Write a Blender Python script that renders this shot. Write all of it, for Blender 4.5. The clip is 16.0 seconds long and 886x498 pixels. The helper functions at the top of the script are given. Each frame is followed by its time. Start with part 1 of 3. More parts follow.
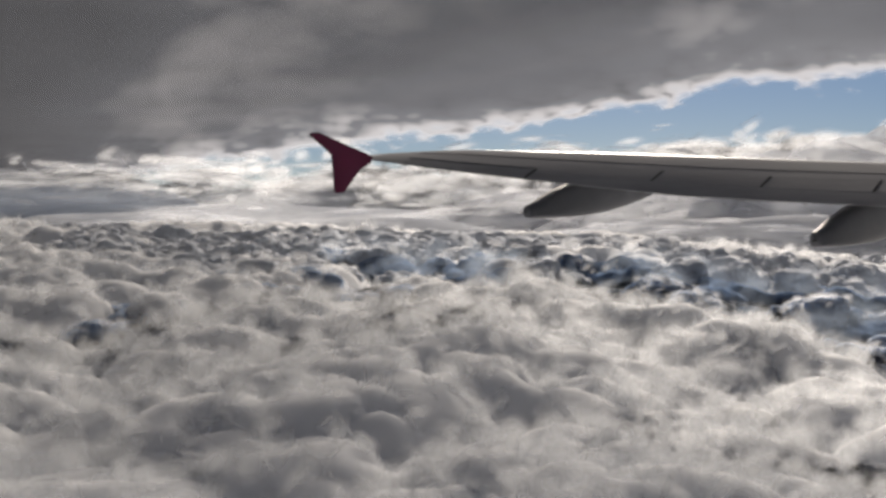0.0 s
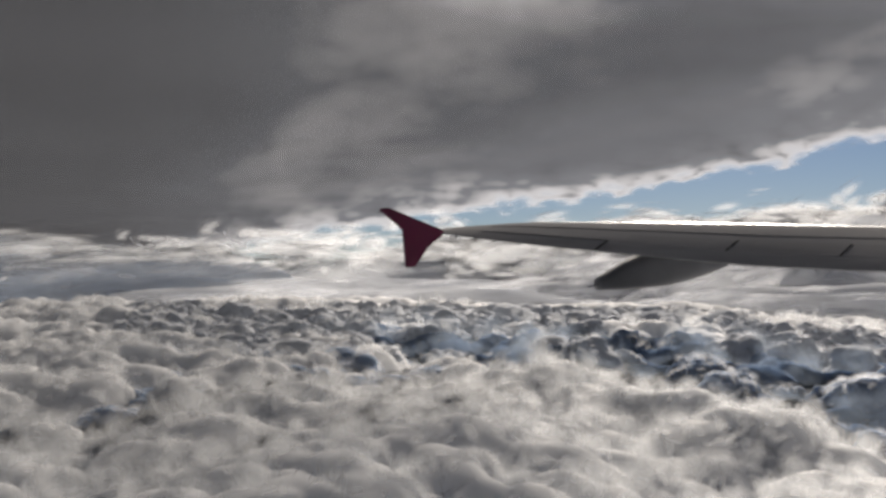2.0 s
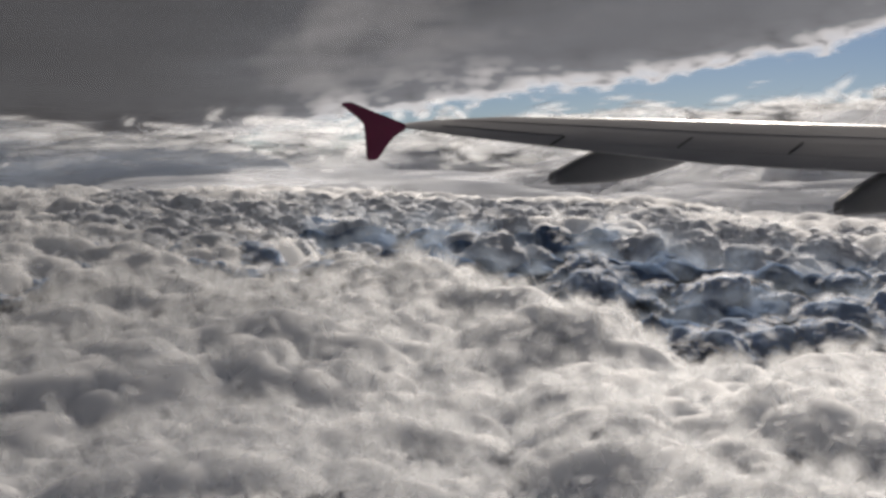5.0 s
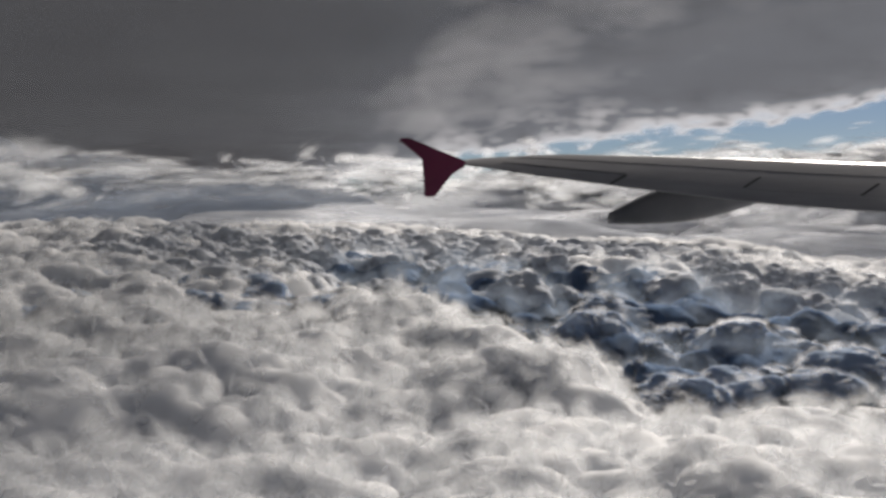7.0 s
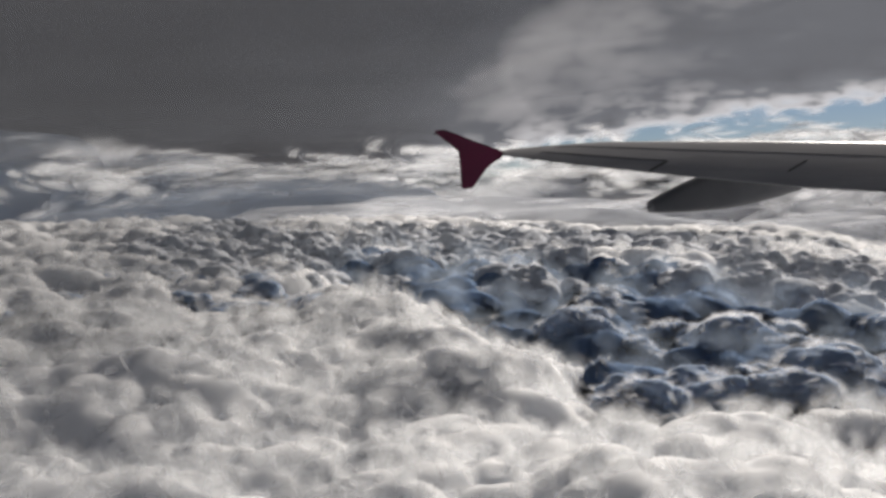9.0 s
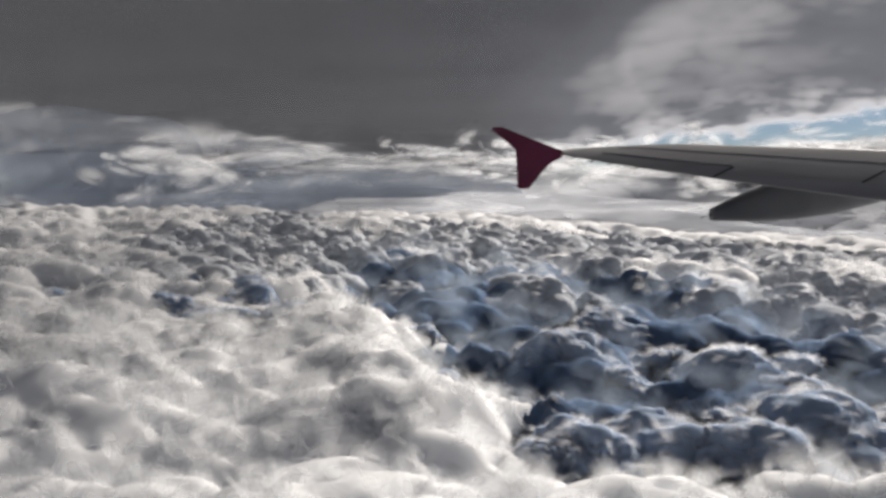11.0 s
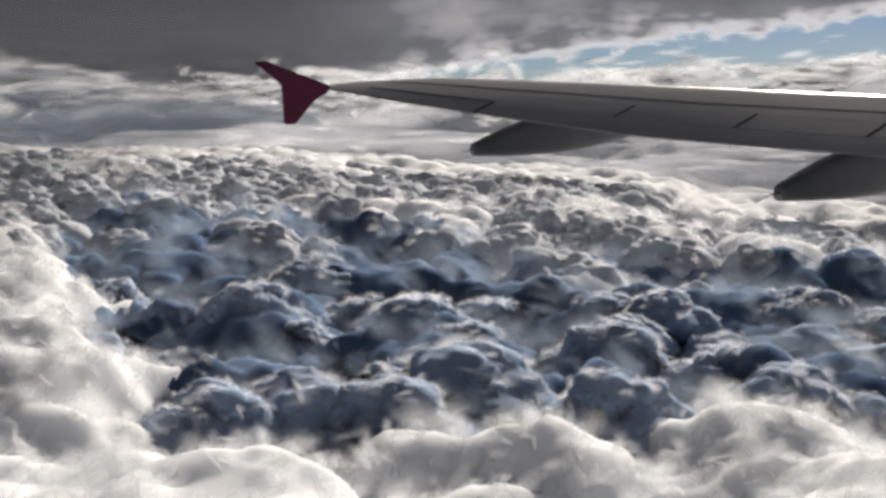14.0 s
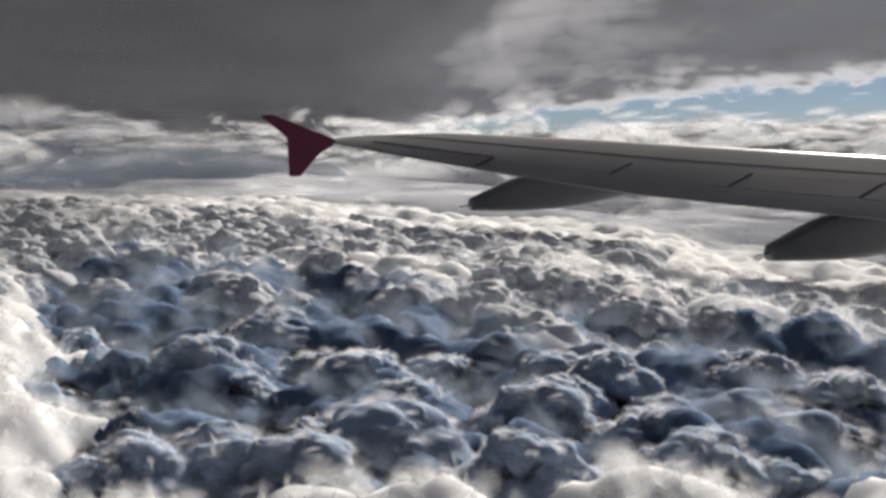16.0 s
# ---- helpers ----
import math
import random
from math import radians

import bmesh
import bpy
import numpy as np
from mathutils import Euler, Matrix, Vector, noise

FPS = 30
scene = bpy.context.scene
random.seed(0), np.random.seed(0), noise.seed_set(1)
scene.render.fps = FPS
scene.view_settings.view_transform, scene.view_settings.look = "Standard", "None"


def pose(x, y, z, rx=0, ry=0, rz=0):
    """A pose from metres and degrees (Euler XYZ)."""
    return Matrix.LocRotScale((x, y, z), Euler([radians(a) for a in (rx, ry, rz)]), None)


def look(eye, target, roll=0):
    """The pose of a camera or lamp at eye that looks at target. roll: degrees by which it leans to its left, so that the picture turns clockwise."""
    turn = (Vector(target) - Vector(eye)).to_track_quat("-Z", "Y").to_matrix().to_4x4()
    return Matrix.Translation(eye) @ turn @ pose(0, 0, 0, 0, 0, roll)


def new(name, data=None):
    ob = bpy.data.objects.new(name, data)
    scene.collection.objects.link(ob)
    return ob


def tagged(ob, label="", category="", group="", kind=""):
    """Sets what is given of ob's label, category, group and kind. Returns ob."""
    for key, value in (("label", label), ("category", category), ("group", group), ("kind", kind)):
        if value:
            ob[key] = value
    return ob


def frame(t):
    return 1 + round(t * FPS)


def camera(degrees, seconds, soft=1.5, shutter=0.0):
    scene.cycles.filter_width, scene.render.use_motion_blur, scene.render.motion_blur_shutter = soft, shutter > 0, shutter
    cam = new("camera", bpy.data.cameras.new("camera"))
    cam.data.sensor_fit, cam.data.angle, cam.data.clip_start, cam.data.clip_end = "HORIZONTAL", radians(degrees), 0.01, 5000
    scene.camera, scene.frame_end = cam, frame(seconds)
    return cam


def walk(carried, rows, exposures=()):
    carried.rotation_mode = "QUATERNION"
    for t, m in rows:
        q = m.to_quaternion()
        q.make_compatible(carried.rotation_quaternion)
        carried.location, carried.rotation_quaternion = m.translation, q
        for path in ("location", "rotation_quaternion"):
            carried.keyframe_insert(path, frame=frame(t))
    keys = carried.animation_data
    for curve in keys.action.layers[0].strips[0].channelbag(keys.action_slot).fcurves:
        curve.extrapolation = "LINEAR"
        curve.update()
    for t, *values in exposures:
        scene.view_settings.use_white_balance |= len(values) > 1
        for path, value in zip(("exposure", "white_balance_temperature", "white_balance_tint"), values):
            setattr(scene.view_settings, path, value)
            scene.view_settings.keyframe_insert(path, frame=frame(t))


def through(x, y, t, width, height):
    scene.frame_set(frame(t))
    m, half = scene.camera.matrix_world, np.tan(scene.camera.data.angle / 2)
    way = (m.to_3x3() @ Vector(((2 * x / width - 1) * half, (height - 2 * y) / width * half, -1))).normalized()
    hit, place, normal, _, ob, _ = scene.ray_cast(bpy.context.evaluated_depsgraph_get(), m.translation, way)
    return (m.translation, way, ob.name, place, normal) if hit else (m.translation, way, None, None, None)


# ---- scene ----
cam = camera(44.7, 16.0, soft=3.1)
PATH = [
    (0, (-0.273, -1.043, 1.113), (-0.282, 0.952, 0.964), -1.1),
    (0.5, (-0.129, -1.044, 1.126), (-0.185, 0.953, 1.026), -1.3),
    (1, (0.047, -1.029, 1.142), (-0.063, 0.967, 1.062), -1.6),
    (1.5, (0.216, -0.985, 1.157), (0.054, 1.008, 1.093), -1.8),
    (2, (0.346, -1.009, 1.207), (0.135, 0.98, 1.186), -2.0),
    (2.5, (0.541, -1.262, 1.261), (0.278, 0.72, 1.317), -2.3),
    (3, (0.767, -1.402, 1.29), (0.433, 0.568, 1.388), -2.8),
    (3.5, (0.974, -1.448, 1.312), (0.68, 0.531, 1.285), -2.7),
    (4, (1.139, -1.486, 1.35), (0.913, 0.485, 1.098), -2.3),
    (6.5, (2.095, -1.045, 1.221), (1.668, 0.902, 1.057), -0.4),
    (7, (2.277, -0.936, 1.228), (1.804, 1.001, 1.077), -0.9),
    (7.5, (2.463, -0.833, 1.227), (1.954, 1.095, 1.074), -1.3),
    (8, (2.637, -0.813, 1.252), (2.092, 1.105, 1.089), -1.6),
    (8.5, (2.811, -0.66, 1.24), (2.224, 1.245, 1.077), -2.0),
    (9, (2.969, -0.536, 1.243), (2.339, 1.354, 1.077), -2.4),
    (11.5, (3.781, 0.337, 1.379), (2.942, 2.143, 1.187), -0.6),
    (12, (3.925, 0.338, 1.441), (3.173, 2.174, 1.187), -0.4),
    (12.5, (4.068, 0.382, 1.473), (3.393, 2.244, 1.193), -0.3),
    (13, (4.205, 0.468, 1.479), (3.601, 2.351, 1.18), -0.4),
    (13.5, (4.333, 0.584, 1.472), (3.785, 2.482, 1.159), -0.6),
    (14, (4.451, 0.674, 1.473), (3.926, 2.577, 1.152), -0.8),
    (14.5, (4.618, 0.629, 1.493), (4.098, 2.535, 1.183), -0.4),
    (15, (4.779, 0.623, 1.511), (4.237, 2.529, 1.237), 0.1),
    (15.5, (4.938, 0.629, 1.528), (4.37, 2.531, 1.282), 0.2),
    (16, (5.082, 0.705, 1.553), (4.48, 2.599, 1.322), -0.1),
]
scene.cycles.transparent_max_bounces = 32
SCALE, TILT, DROP = 1.15, 2.1, -0.575
walk(cam, [(t, pose(0, 0, DROP, TILT) @ look(Vector(eye) * SCALE, Vector(target) * SCALE, roll)) for t, eye, target, roll in PATH],
     [(0.0, 0.9, 5900, 14), (3.0, 0.8, 5850, 13), (4.2, 0.82, 5900, 14), (6.3, 0.68, 5700, 13), (9.2, 0.7, 5700, 13), (11.3, 0.9, 5700, 13), (13.0, 0.82, 5750, 13), (16.0, 0.8, 5750, 13)])

# ---- sky and sun ----
SUN_AZ, SUN_EL = 9.0, 24.5
world = bpy.data.worlds.new("sky")
scene.world = world
world.use_nodes = True
wt = world.node_tree
sky = wt.nodes.new("ShaderNodeTexSky")
sky.sky_type, sky.sun_disc = "NISHITA", False
sky.sun_elevation, sky.sun_rotation = radians(SUN_EL), radians(SUN_AZ)
sky.altitude, sky.air_density, sky.dust_density, sky.ozone_density = 2500, 1.0, 1.0, 2.5
wt.nodes["Background"].inputs["Strength"].default_value = 0.02
wt.links.new(sky.outputs[0], wt.nodes["Background"].inputs["Color"])
to_sun = Vector((math.sin(radians(SUN_AZ)) * math.cos(radians(SUN_EL)), math.cos(radians(SUN_AZ)) * math.cos(radians(SUN_EL)), math.sin(radians(SUN_EL))))
sun_data = bpy.data.lights.new("sun", "SUN")
sun_data.energy, sun_data.angle, sun_data.color = 4.0, radians(7), (1.0, 0.86, 0.66)
sun = new("sun", sun_data)
sun.matrix_world = look(to_sun * 60, (0, 0, 0))


# ---- materials ----
def material(name):
    m = bpy.data.materials.new(name)
    m.use_nodes = True
    return m, m.node_tree, m.node_tree.nodes["Principled BSDF"]


def noise_node(nt, scale, detail=4, rough=0.55, coords="Object"):
    tc = nt.nodes.new("ShaderNodeTexCoord")
    n = nt.nodes.new("ShaderNodeTexNoise")
    n.inputs["Scale"].default_value, n.inputs["Detail"].default_value, n.inputs["Roughness"].default_value = scale, detail, rough
    nt.links.new(tc.outputs[coords], n.inputs["Vector"])
    return n


def ramp(nt, source, stops):
    r = nt.nodes.new("ShaderNodeValToRGB")
    while len(r.color_ramp.elements) < len(stops):
        r.color_ramp.elements.new(0.5)
    for e, (pos, col) in zip(r.color_ramp.elements, stops):
        e.position, e.color = pos, (*col, 1)
    nt.links.new(source, r.inputs["Fac"])
    return r


def cloud_material(name, tint, radius):
    """Water-droplet cloud: light soaks in and comes out softened."""
    m, nt, p = material(name)
    n = noise_node(nt, 3.0, 5)
    r = ramp(nt, n.outputs["Fac"], [(0.3, tuple(c * 0.93 for c in tint)), (0.7, tint)])
    nt.links.new(r.outputs["Color"], p.inputs["Base Color"])
    p.inputs["Roughness"].default_value = 1.0
    p.inputs["Specular IOR Level"].default_value = 0.0
    p.inputs["Subsurface Weight"].default_value = 1.0 if radius else 0.0
    p.inputs["Subsurface Radius"].default_value = (1.0, 1.0, 1.0)
    p.inputs["Subsurface Scale"].default_value = radius
    return m


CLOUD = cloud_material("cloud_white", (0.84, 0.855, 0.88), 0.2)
# cumulus heads: a dark blue tint stands in for their shade
HEAD = cloud_material("cumulus_shade_blue", (0.30, 0.37, 0.50), 0.06)
# floor of the hollow: darker still, its shadow is put into the colour
DEEP = cloud_material("hollow_shade_blue", (0.115, 0.165, 0.265), 0.05)
PUFF = cloud_material("puff_white", (0.64, 0.67, 0.72), 0.0)


def painted(name, base, dark, metal, rough, scale):
    m, nt, p = material(name)
    tc = nt.nodes.new("ShaderNodeTexCoord")
    mp = nt.nodes.new("ShaderNodeMapping")
    mp.inputs["Scale"].default_value = (0.35, 1.4, 1.0)
    nt.links.new(tc.outputs["Object"], mp.inputs["Vector"])
    n = nt.nodes.new("ShaderNodeTexNoise")
    n.inputs["Scale"].default_value, n.inputs["Detail"].default_value = scale, 6
    nt.links.new(mp.outputs["Vector"], n.inputs["Vector"])
    r = ramp(nt, n.outputs["Fac"], [(0.3, dark), (0.65, base)])
    nt.links.new(r.outputs["Color"], p.inputs["Base Color"])
    p.inputs["Metallic"].default_value = metal
    fine = noise_node(nt, scale * 9, 3)
    rr = ramp(nt, fine.outputs["Fac"], [(0.3, (rough - 0.06,) * 3), (0.7, (rough + 0.08,) * 3)])
    nt.links.new(rr.outputs["Color"], p.inputs["Roughness"])
    p.inputs["Specular IOR Level"].default_value = 0.0 if rough > 0.5 else 0.25
    return m


SKIN = painted("wing_grey_paint", (0.34, 0.34, 0.345), (0.27, 0.27, 0.28), 0.0, 0.55, 1.3)
SKIN_PANEL = painted("panel_grey_paint", (0.31, 0.31, 0.315), (0.245, 0.245, 0.255), 0.0, 0.55, 1.7)
BARE = painted("bare_aluminium", (0.40, 0.40, 0.41), (0.32, 0.32, 0.33), 0.5, 0.42, 2.0)
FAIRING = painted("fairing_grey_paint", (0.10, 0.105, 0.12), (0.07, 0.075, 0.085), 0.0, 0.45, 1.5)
PURPLE = painted("magenta_paint", (0.085, 0.007, 0.035), (0.06, 0.005, 0.026), 0.0, 0.35, 1.5)
SEAM = painted("dark_sealant", (0.05, 0.05, 0.055), (0.03, 0.03, 0.035), 0.0, 0.7, 4.0)


# ---- mesh helpers ----
def smooth(me):
    me.polygons.foreach_set("use_smooth", [True] * len(me.polygons))
    return me


def mesh_from(name, verts, faces, mat, soft=True):
    me = bpy.data.meshes.new(name)
    me.from_pydata([tuple(v) for v in verts], [], faces)
    me.materials.append(mat)
    me.update()
    return smooth(me) if soft else me


def part(name, me, parent, label=""):
    ob = new(name, me)
    ob.parent = parent
    return tagged(ob, label)


def hashed(ix, iy, iz, seed):
    """Three random numbers in 0..1 for every cell of a lattice."""
    h = (ix.astype(np.int64) * 73856093) ^ (iy.astype(np.int64) * 19349663) ^ (iz.astype(np.int64) * 83492791) ^ (seed * 2654435)
    out = []
    for k in (1, 2, 3):
        g = (h * 1103515245 + 12345 * k) & 0x7FFFFFFF
        g = ((g >> 13) ^ g) * 1274126177 & 0x7FFFFFFF
        g = ((g >> 11) ^ g) * 668265263 & 0x7FFFFFFF
        out.append((g >> 7 & 0xFFFF) / 65535.0)
    return out


def domes(p, cell, seed):
    """Rounded heaps: the highest of the domes that stand in the cells round each point."""
    q = p / cell
    base = np.floor(q).astype(np.int64)
    best = np.zeros(len(p))  # a soft union
    flat = p.shape[1] == 2
    for dx in (-1, 0, 1):
        for dy in (-1, 0, 1):
            for dz in ((0,) if flat else (-1, 0, 1)):
                cx, cy = base[:, 0] + dx, base[:, 1] + dy
                cz = np.zeros_like(cx) if flat else base[:, 2] + dz
                r1, r2, r3 = hashed(cx, cy, cz, seed)
                d2 = (q[:, 0] - cx - r1) ** 2 + (q[:, 1] - cy - r2) ** 2
                if not flat:
                    d2 += (q[:, 2] - cz - r3) ** 2
                size = 0.62 + 0.38 * ((r1 * 7.3 + r2 * 3.1 + r3) % 1.0)
                best += np.maximum(0.0, size * size - d2) ** 2.5
    return best ** 0.2


def ease(a, b, v):
    t = np.clip((v - a) / (b - a), 0, 1)
    return t * t * (3 - 2 * t)


# ---- the sea of cloud ----
def level(x, y):
    """Height of the cloud tops over the plan."""
    return np.interp(y, (0, 5.7, 9.2, 12.6, 15, 18, 30, 120), (-0.33, -0.2, 0.0, 0.17, 0.2, 0.12, -0.05, -0.2)) - 0.045 * np.clip(x - 1.0, -8, 8) - 0.32 * ease(3.0, 5.5, x) * ease(11.5, 14.5, y) * (1 - ease(22, 40, y))


def hollow(x, y):
    """1 in the broken, deep stretch of the cloud field, 0 in the closed cover."""
    front = np.interp(x, (-3, -2, -1, 0, 1, 2, 2.6, 3.2, 3.7, 4.3, 4.8, 6, 9), (15, 10.6, 9.2, 8.0, 6.9, 5.6, 5.0, 5.3, 5.8, 5.5, 6.5, 6.6, 7.4))
    front = front + 0.9 * (0.6 - domes(np.stack([x, y], 1), 1.1, 33)) + 0.15 * (0.55 - domes(np.stack([x, y], 1), 0.4, 34))
    return ease(-0.5, 1.0, y - front) * (1 - ease(10.6, 14.0, y + 0.15 * x)) * (1 - ease(6.5, 9, x))


def sheet_height(x, y):
    p = np.stack([x, y], 1)
    wob = np.stack([np.sin(y * 1.9 + 0.7) + np.sin(x * 2.7), np.sin(x * 2.3) + np.sin(y * 3.1 + 2)], 1) * 0.06
    r = np.hypot(x - 2, y)
    deep = hollow(x, y)
    near = 1 - ease(14, 40, r)
    mid = 1 - ease(60, 250, r)
    soft = 1 - deep
    puff = np.maximum(deep, ease(8.0, 10.5, y - 0.25 * x))
    calm = 1 - 0.3 * soft * (1 - ease(3.5, 7.5, y))
    z = level(x, y) - 0.42 + 0.14 * (1 - calm) - 0.62 * deep + 0.02 * (puff - deep) - 0.08 * deep
    z += calm * (0.33 + 0.25 * deep - 0.2 * (puff - deep)) * domes(p + wob, 0.95, 3) * (0.35 + 0.65 * near)
    z -= 0.13 * (puff - deep)
    z += calm * (0.25 + 0.17 * deep + 0.03 * (puff - deep)) * domes(p + wob * 0.6, 0.44, 5) * (0.3 + 0.7 * near)
    z += (0.075 + 0.06 * puff) * domes(p + wob * 0.3, 0.19, 7) * near
    z += (0.001 + 0.017 * puff) * domes(p, 0.085, 9) * near
    z += 0.12 * soft * near * (np.sin(x * 1.3 + 0.8 * np.sin(y * 0.9)) * np.sin(y * 1.1 + 0.6 * x))
    z += 0.22 * domes(p * np.array([0.45, 1.0]), 2.3, 11) * ease(14, 22, r) * mid
    return z


def polar_sheet(name, az, rad, height, mats):
    """A sheet on a fan of bearings and distances; the broken stretch is of the second, shade-tinted material."""
    a, r = np.meshgrid(np.radians(az), rad)
    x, y = (2 + r * np.sin(a)).ravel(), (r * np.cos(a)).ravel()
    z = height(x, y)
    n = len(az)
    i = np.arange(len(rad) - 1)[:, None] * n + np.arange(n - 1)[None, :]
    faces = np.stack([i, i + n, i + n + 1, i + 1], 2).reshape(-1, 4)
    me = bpy.data.meshes.new(name)
    me.vertices.add(len(x))
    me.vertices.foreach_set("co", np.stack([x, y, z], 1).ravel())
    me.loops.add(faces.size)
    me.loops.foreach_set("vertex_index", faces.ravel().astype(np.int32))
    me.polygons.add(len(faces))
    me.polygons.foreach_set("loop_start", np.arange(0, faces.size, 4, dtype=np.int32))
    for m in mats:
        me.materials.append(m)
    me.polygons.foreach_set("material_index", (hollow(x, y)[faces].mean(1) > 0.55).astype(np.int32))
    me.update()
    me.validate()
    return smooth(me)


def haze_material(name, cover, through, grain, tint):
    """Thin vapour: part of the light goes straight through."""
    m, nt, p = material(name)
    nt.nodes.remove(p)
    dif, tra, clear = (nt.nodes.new("ShaderNodeBsdf" + k) for k in ("Diffuse", "Translucent", "Transparent"))
    for b in (dif, tra):
        b.inputs["Color"].default_value = (*tint, 1)
    body, mix = nt.nodes.new("ShaderNodeMixShader"), nt.nodes.new("ShaderNodeMixShader")
    body.inputs[0].default_value = through
    nt.links.new(dif.outputs[0], body.inputs[1])
    nt.links.new(tra.outputs[0], body.inputs[2])
    n = noise_node(nt, grain, 3, 0.5)
    sm = nt.nodes.new("ShaderNodeMapRange")
    sm.inputs["From Min"].default_value, sm.inputs["From Max"].default_value = 0.33, 0.68
    sm.inputs["To Min"].default_value, sm.inputs["To Max"].default_value = cover * 0.1, cover
    nt.links.new(n.outputs["Fac"], sm.inputs["Value"])
    nt.links.new(sm.outputs[0], mix.inputs[0])
    nt.links.new(clear.outputs[0], mix.inputs[1])
    nt.links.new(body.outputs[0], mix.inputs[2])
    nt.links.new(mix.outputs[0], nt.nodes["Material Output"].inputs["Surface"])
    return m



def fluff_material(name, cover, tint, through, torn=0.45):
    """Wisps of vapour: each one is densest at its middle and frays out to nothing."""
    m, nt, p = material(name)
    nt.nodes.remove(p)
    dif, tra, clear = (nt.nodes.new("ShaderNodeBsdf" + k) for k in ("Diffuse", "Translucent", "Transparent"))
    for b in (dif, tra):
        b.inputs["Color"].default_value = (*tint, 1)
    body, mix = nt.nodes.new("ShaderNodeMixShader"), nt.nodes.new("ShaderNodeMixShader")
    body.inputs[0].default_value = through
    nt.links.new(dif.outputs[0], body.inputs[1])
    nt.links.new(tra.outputs[0], body.inputs[2])
    uv, geo = nt.nodes.new("ShaderNodeTexCoord"), nt.nodes.new("ShaderNodeNewGeometry")
    away = nt.nodes.new("ShaderNodeVectorMath")
    away.operation, away.inputs[1].default_value = "DISTANCE", (0.5, 0.5, 0)
    nt.links.new(uv.outputs["UV"], away.inputs[0])
    n = nt.nodes.new("ShaderNodeTexNoise")
    n.noise_dimensions = "4D"
    n.inputs["Scale"].default_value, n.inputs["Detail"].default_value, n.inputs["Roughness"].default_value = 2.8, 3, 0.55
    own = nt.nodes.new("ShaderNodeMath")
    own.operation, own.inputs[1].default_value = "MULTIPLY", 90.0
    nt.links.new(geo.outputs["Random Per Island"], own.inputs[0])
    nt.links.new(uv.outputs["UV"], n.inputs["Vector"])
    nt.links.new(own.outputs[0], n.inputs["W"])
    fray = nt.nodes.new("ShaderNodeMath")
    fray.operation, fray.inputs[1].default_value, fray.inputs[2].default_value = "MULTIPLY_ADD", -torn, torn / 2
    nt.links.new(n.outputs["Fac"], fray.inputs[0])
    reach = nt.nodes.new("ShaderNodeMath")
    reach.operation = "ADD"
    nt.links.new(away.outputs["Value"], reach.inputs[0])
    nt.links.new(fray.outputs[0], reach.inputs[1])
    thin = nt.nodes.new("ShaderNodeMapRange")
    thin.interpolation_type = "SMOOTHSTEP"
    thin.inputs["From Min"].default_value, thin.inputs["From Max"].default_value = 0.0, 0.36
    thin.inputs["To Min"].default_value, thin.inputs["To Max"].default_value = cover, 0.0
    nt.links.new(reach.outputs[0], thin.inputs["Value"])
    edge = nt.nodes.new("ShaderNodeMapRange")
    edge.interpolation_type = "SMOOTHSTEP"
    edge.inputs["From Min"].default_value, edge.inputs["From Max"].default_value = 0.3, 0.5
    edge.inputs["To Min"].default_value, edge.inputs["To Max"].default_value = 1.0, 0.0
    nt.links.new(away.outputs["Value"], edge.inputs["Value"])
    both = nt.nodes.new("ShaderNodeMath")
    both.operation = "MULTIPLY"
    nt.links.new(thin.outputs[0], both.inputs[0])
    nt.links.new(edge.outputs[0], both.inputs[1])
    nt.links.new(both.outputs[0], mix.inputs[0])
    nt.links.new(clear.outputs[0], mix.inputs[1])
    nt.links.new(body.outputs[0], mix.inputs[2])
    nt.links.new(mix.outputs[0], nt.nodes["Material Output"].inputs["Surface"])
    return m


def fluff_mesh(name, places, sizes, mat, seed):
    """Small wisps, turned every way, at the places given."""
    gen = np.random.default_rng(seed)
    n = len(places)
    q = gen.normal(size=(n, 3))
    q /= np.linalg.norm(q, axis=1)[:, None]
    w = gen.normal(size=(n, 3))
    u = np.cross(q, w)
    u /= np.linalg.norm(u, axis=1)[:, None]
    v = np.cross(q, u)
    h = (sizes / 2)[:, None]
    co = np.stack([places - u * h - v * h, places + u * h - v * h, places + u * h + v * h, places - u * h + v * h], 1).reshape(-1, 3)
    me = bpy.data.meshes.new(name)
    me.vertices.add(4 * n)
    me.vertices.foreach_set("co", co.ravel())
    me.loops.add(4 * n)
    me.loops.foreach_set("vertex_index", np.arange(4 * n, dtype=np.int32))
    me.polygons.add(n)
    me.polygons.foreach_set("loop_start", np.arange(0, 4 * n, 4, dtype=np.int32))
    me.uv_layers.new(name="UVMap").data.foreach_set("uv", np.tile(np.array([0, 0, 1, 0, 1, 1, 0, 1], dtype=np.float32), n))
    me.update()
    me.validate()
    me.materials.append(mat)
    return me


FLUFF = fluff_material("cloud_wisps", 0.38, (0.80, 0.815, 0.835), 0.55, 0.36)
RIM = fluff_material("cumulus_wisps", 0.38, (0.74, 0.76, 0.80), 0.75, 0.4)
# wisps of the hollow carry the same painted blue shade
MIST = fluff_material("hollow_shade_mist", 0.15, (0.46, 0.54, 0.66), 0.6, 0.3)
BANK = haze_material("sunlit_vapour", 0.97, 0.62, 1.2, (0.66, 0.68, 0.72))
SHRED = fluff_material("torn_vapour", 0.5, (0.80, 0.82, 0.85), 0.65, 0.34)
# shaded copy of the bank vapour: darker, bluer tint for the left banks
DARK_BANK = haze_material("shaded_vapour", 0.95, 0.15, 1.2, (0.50, 0.56, 0.66))

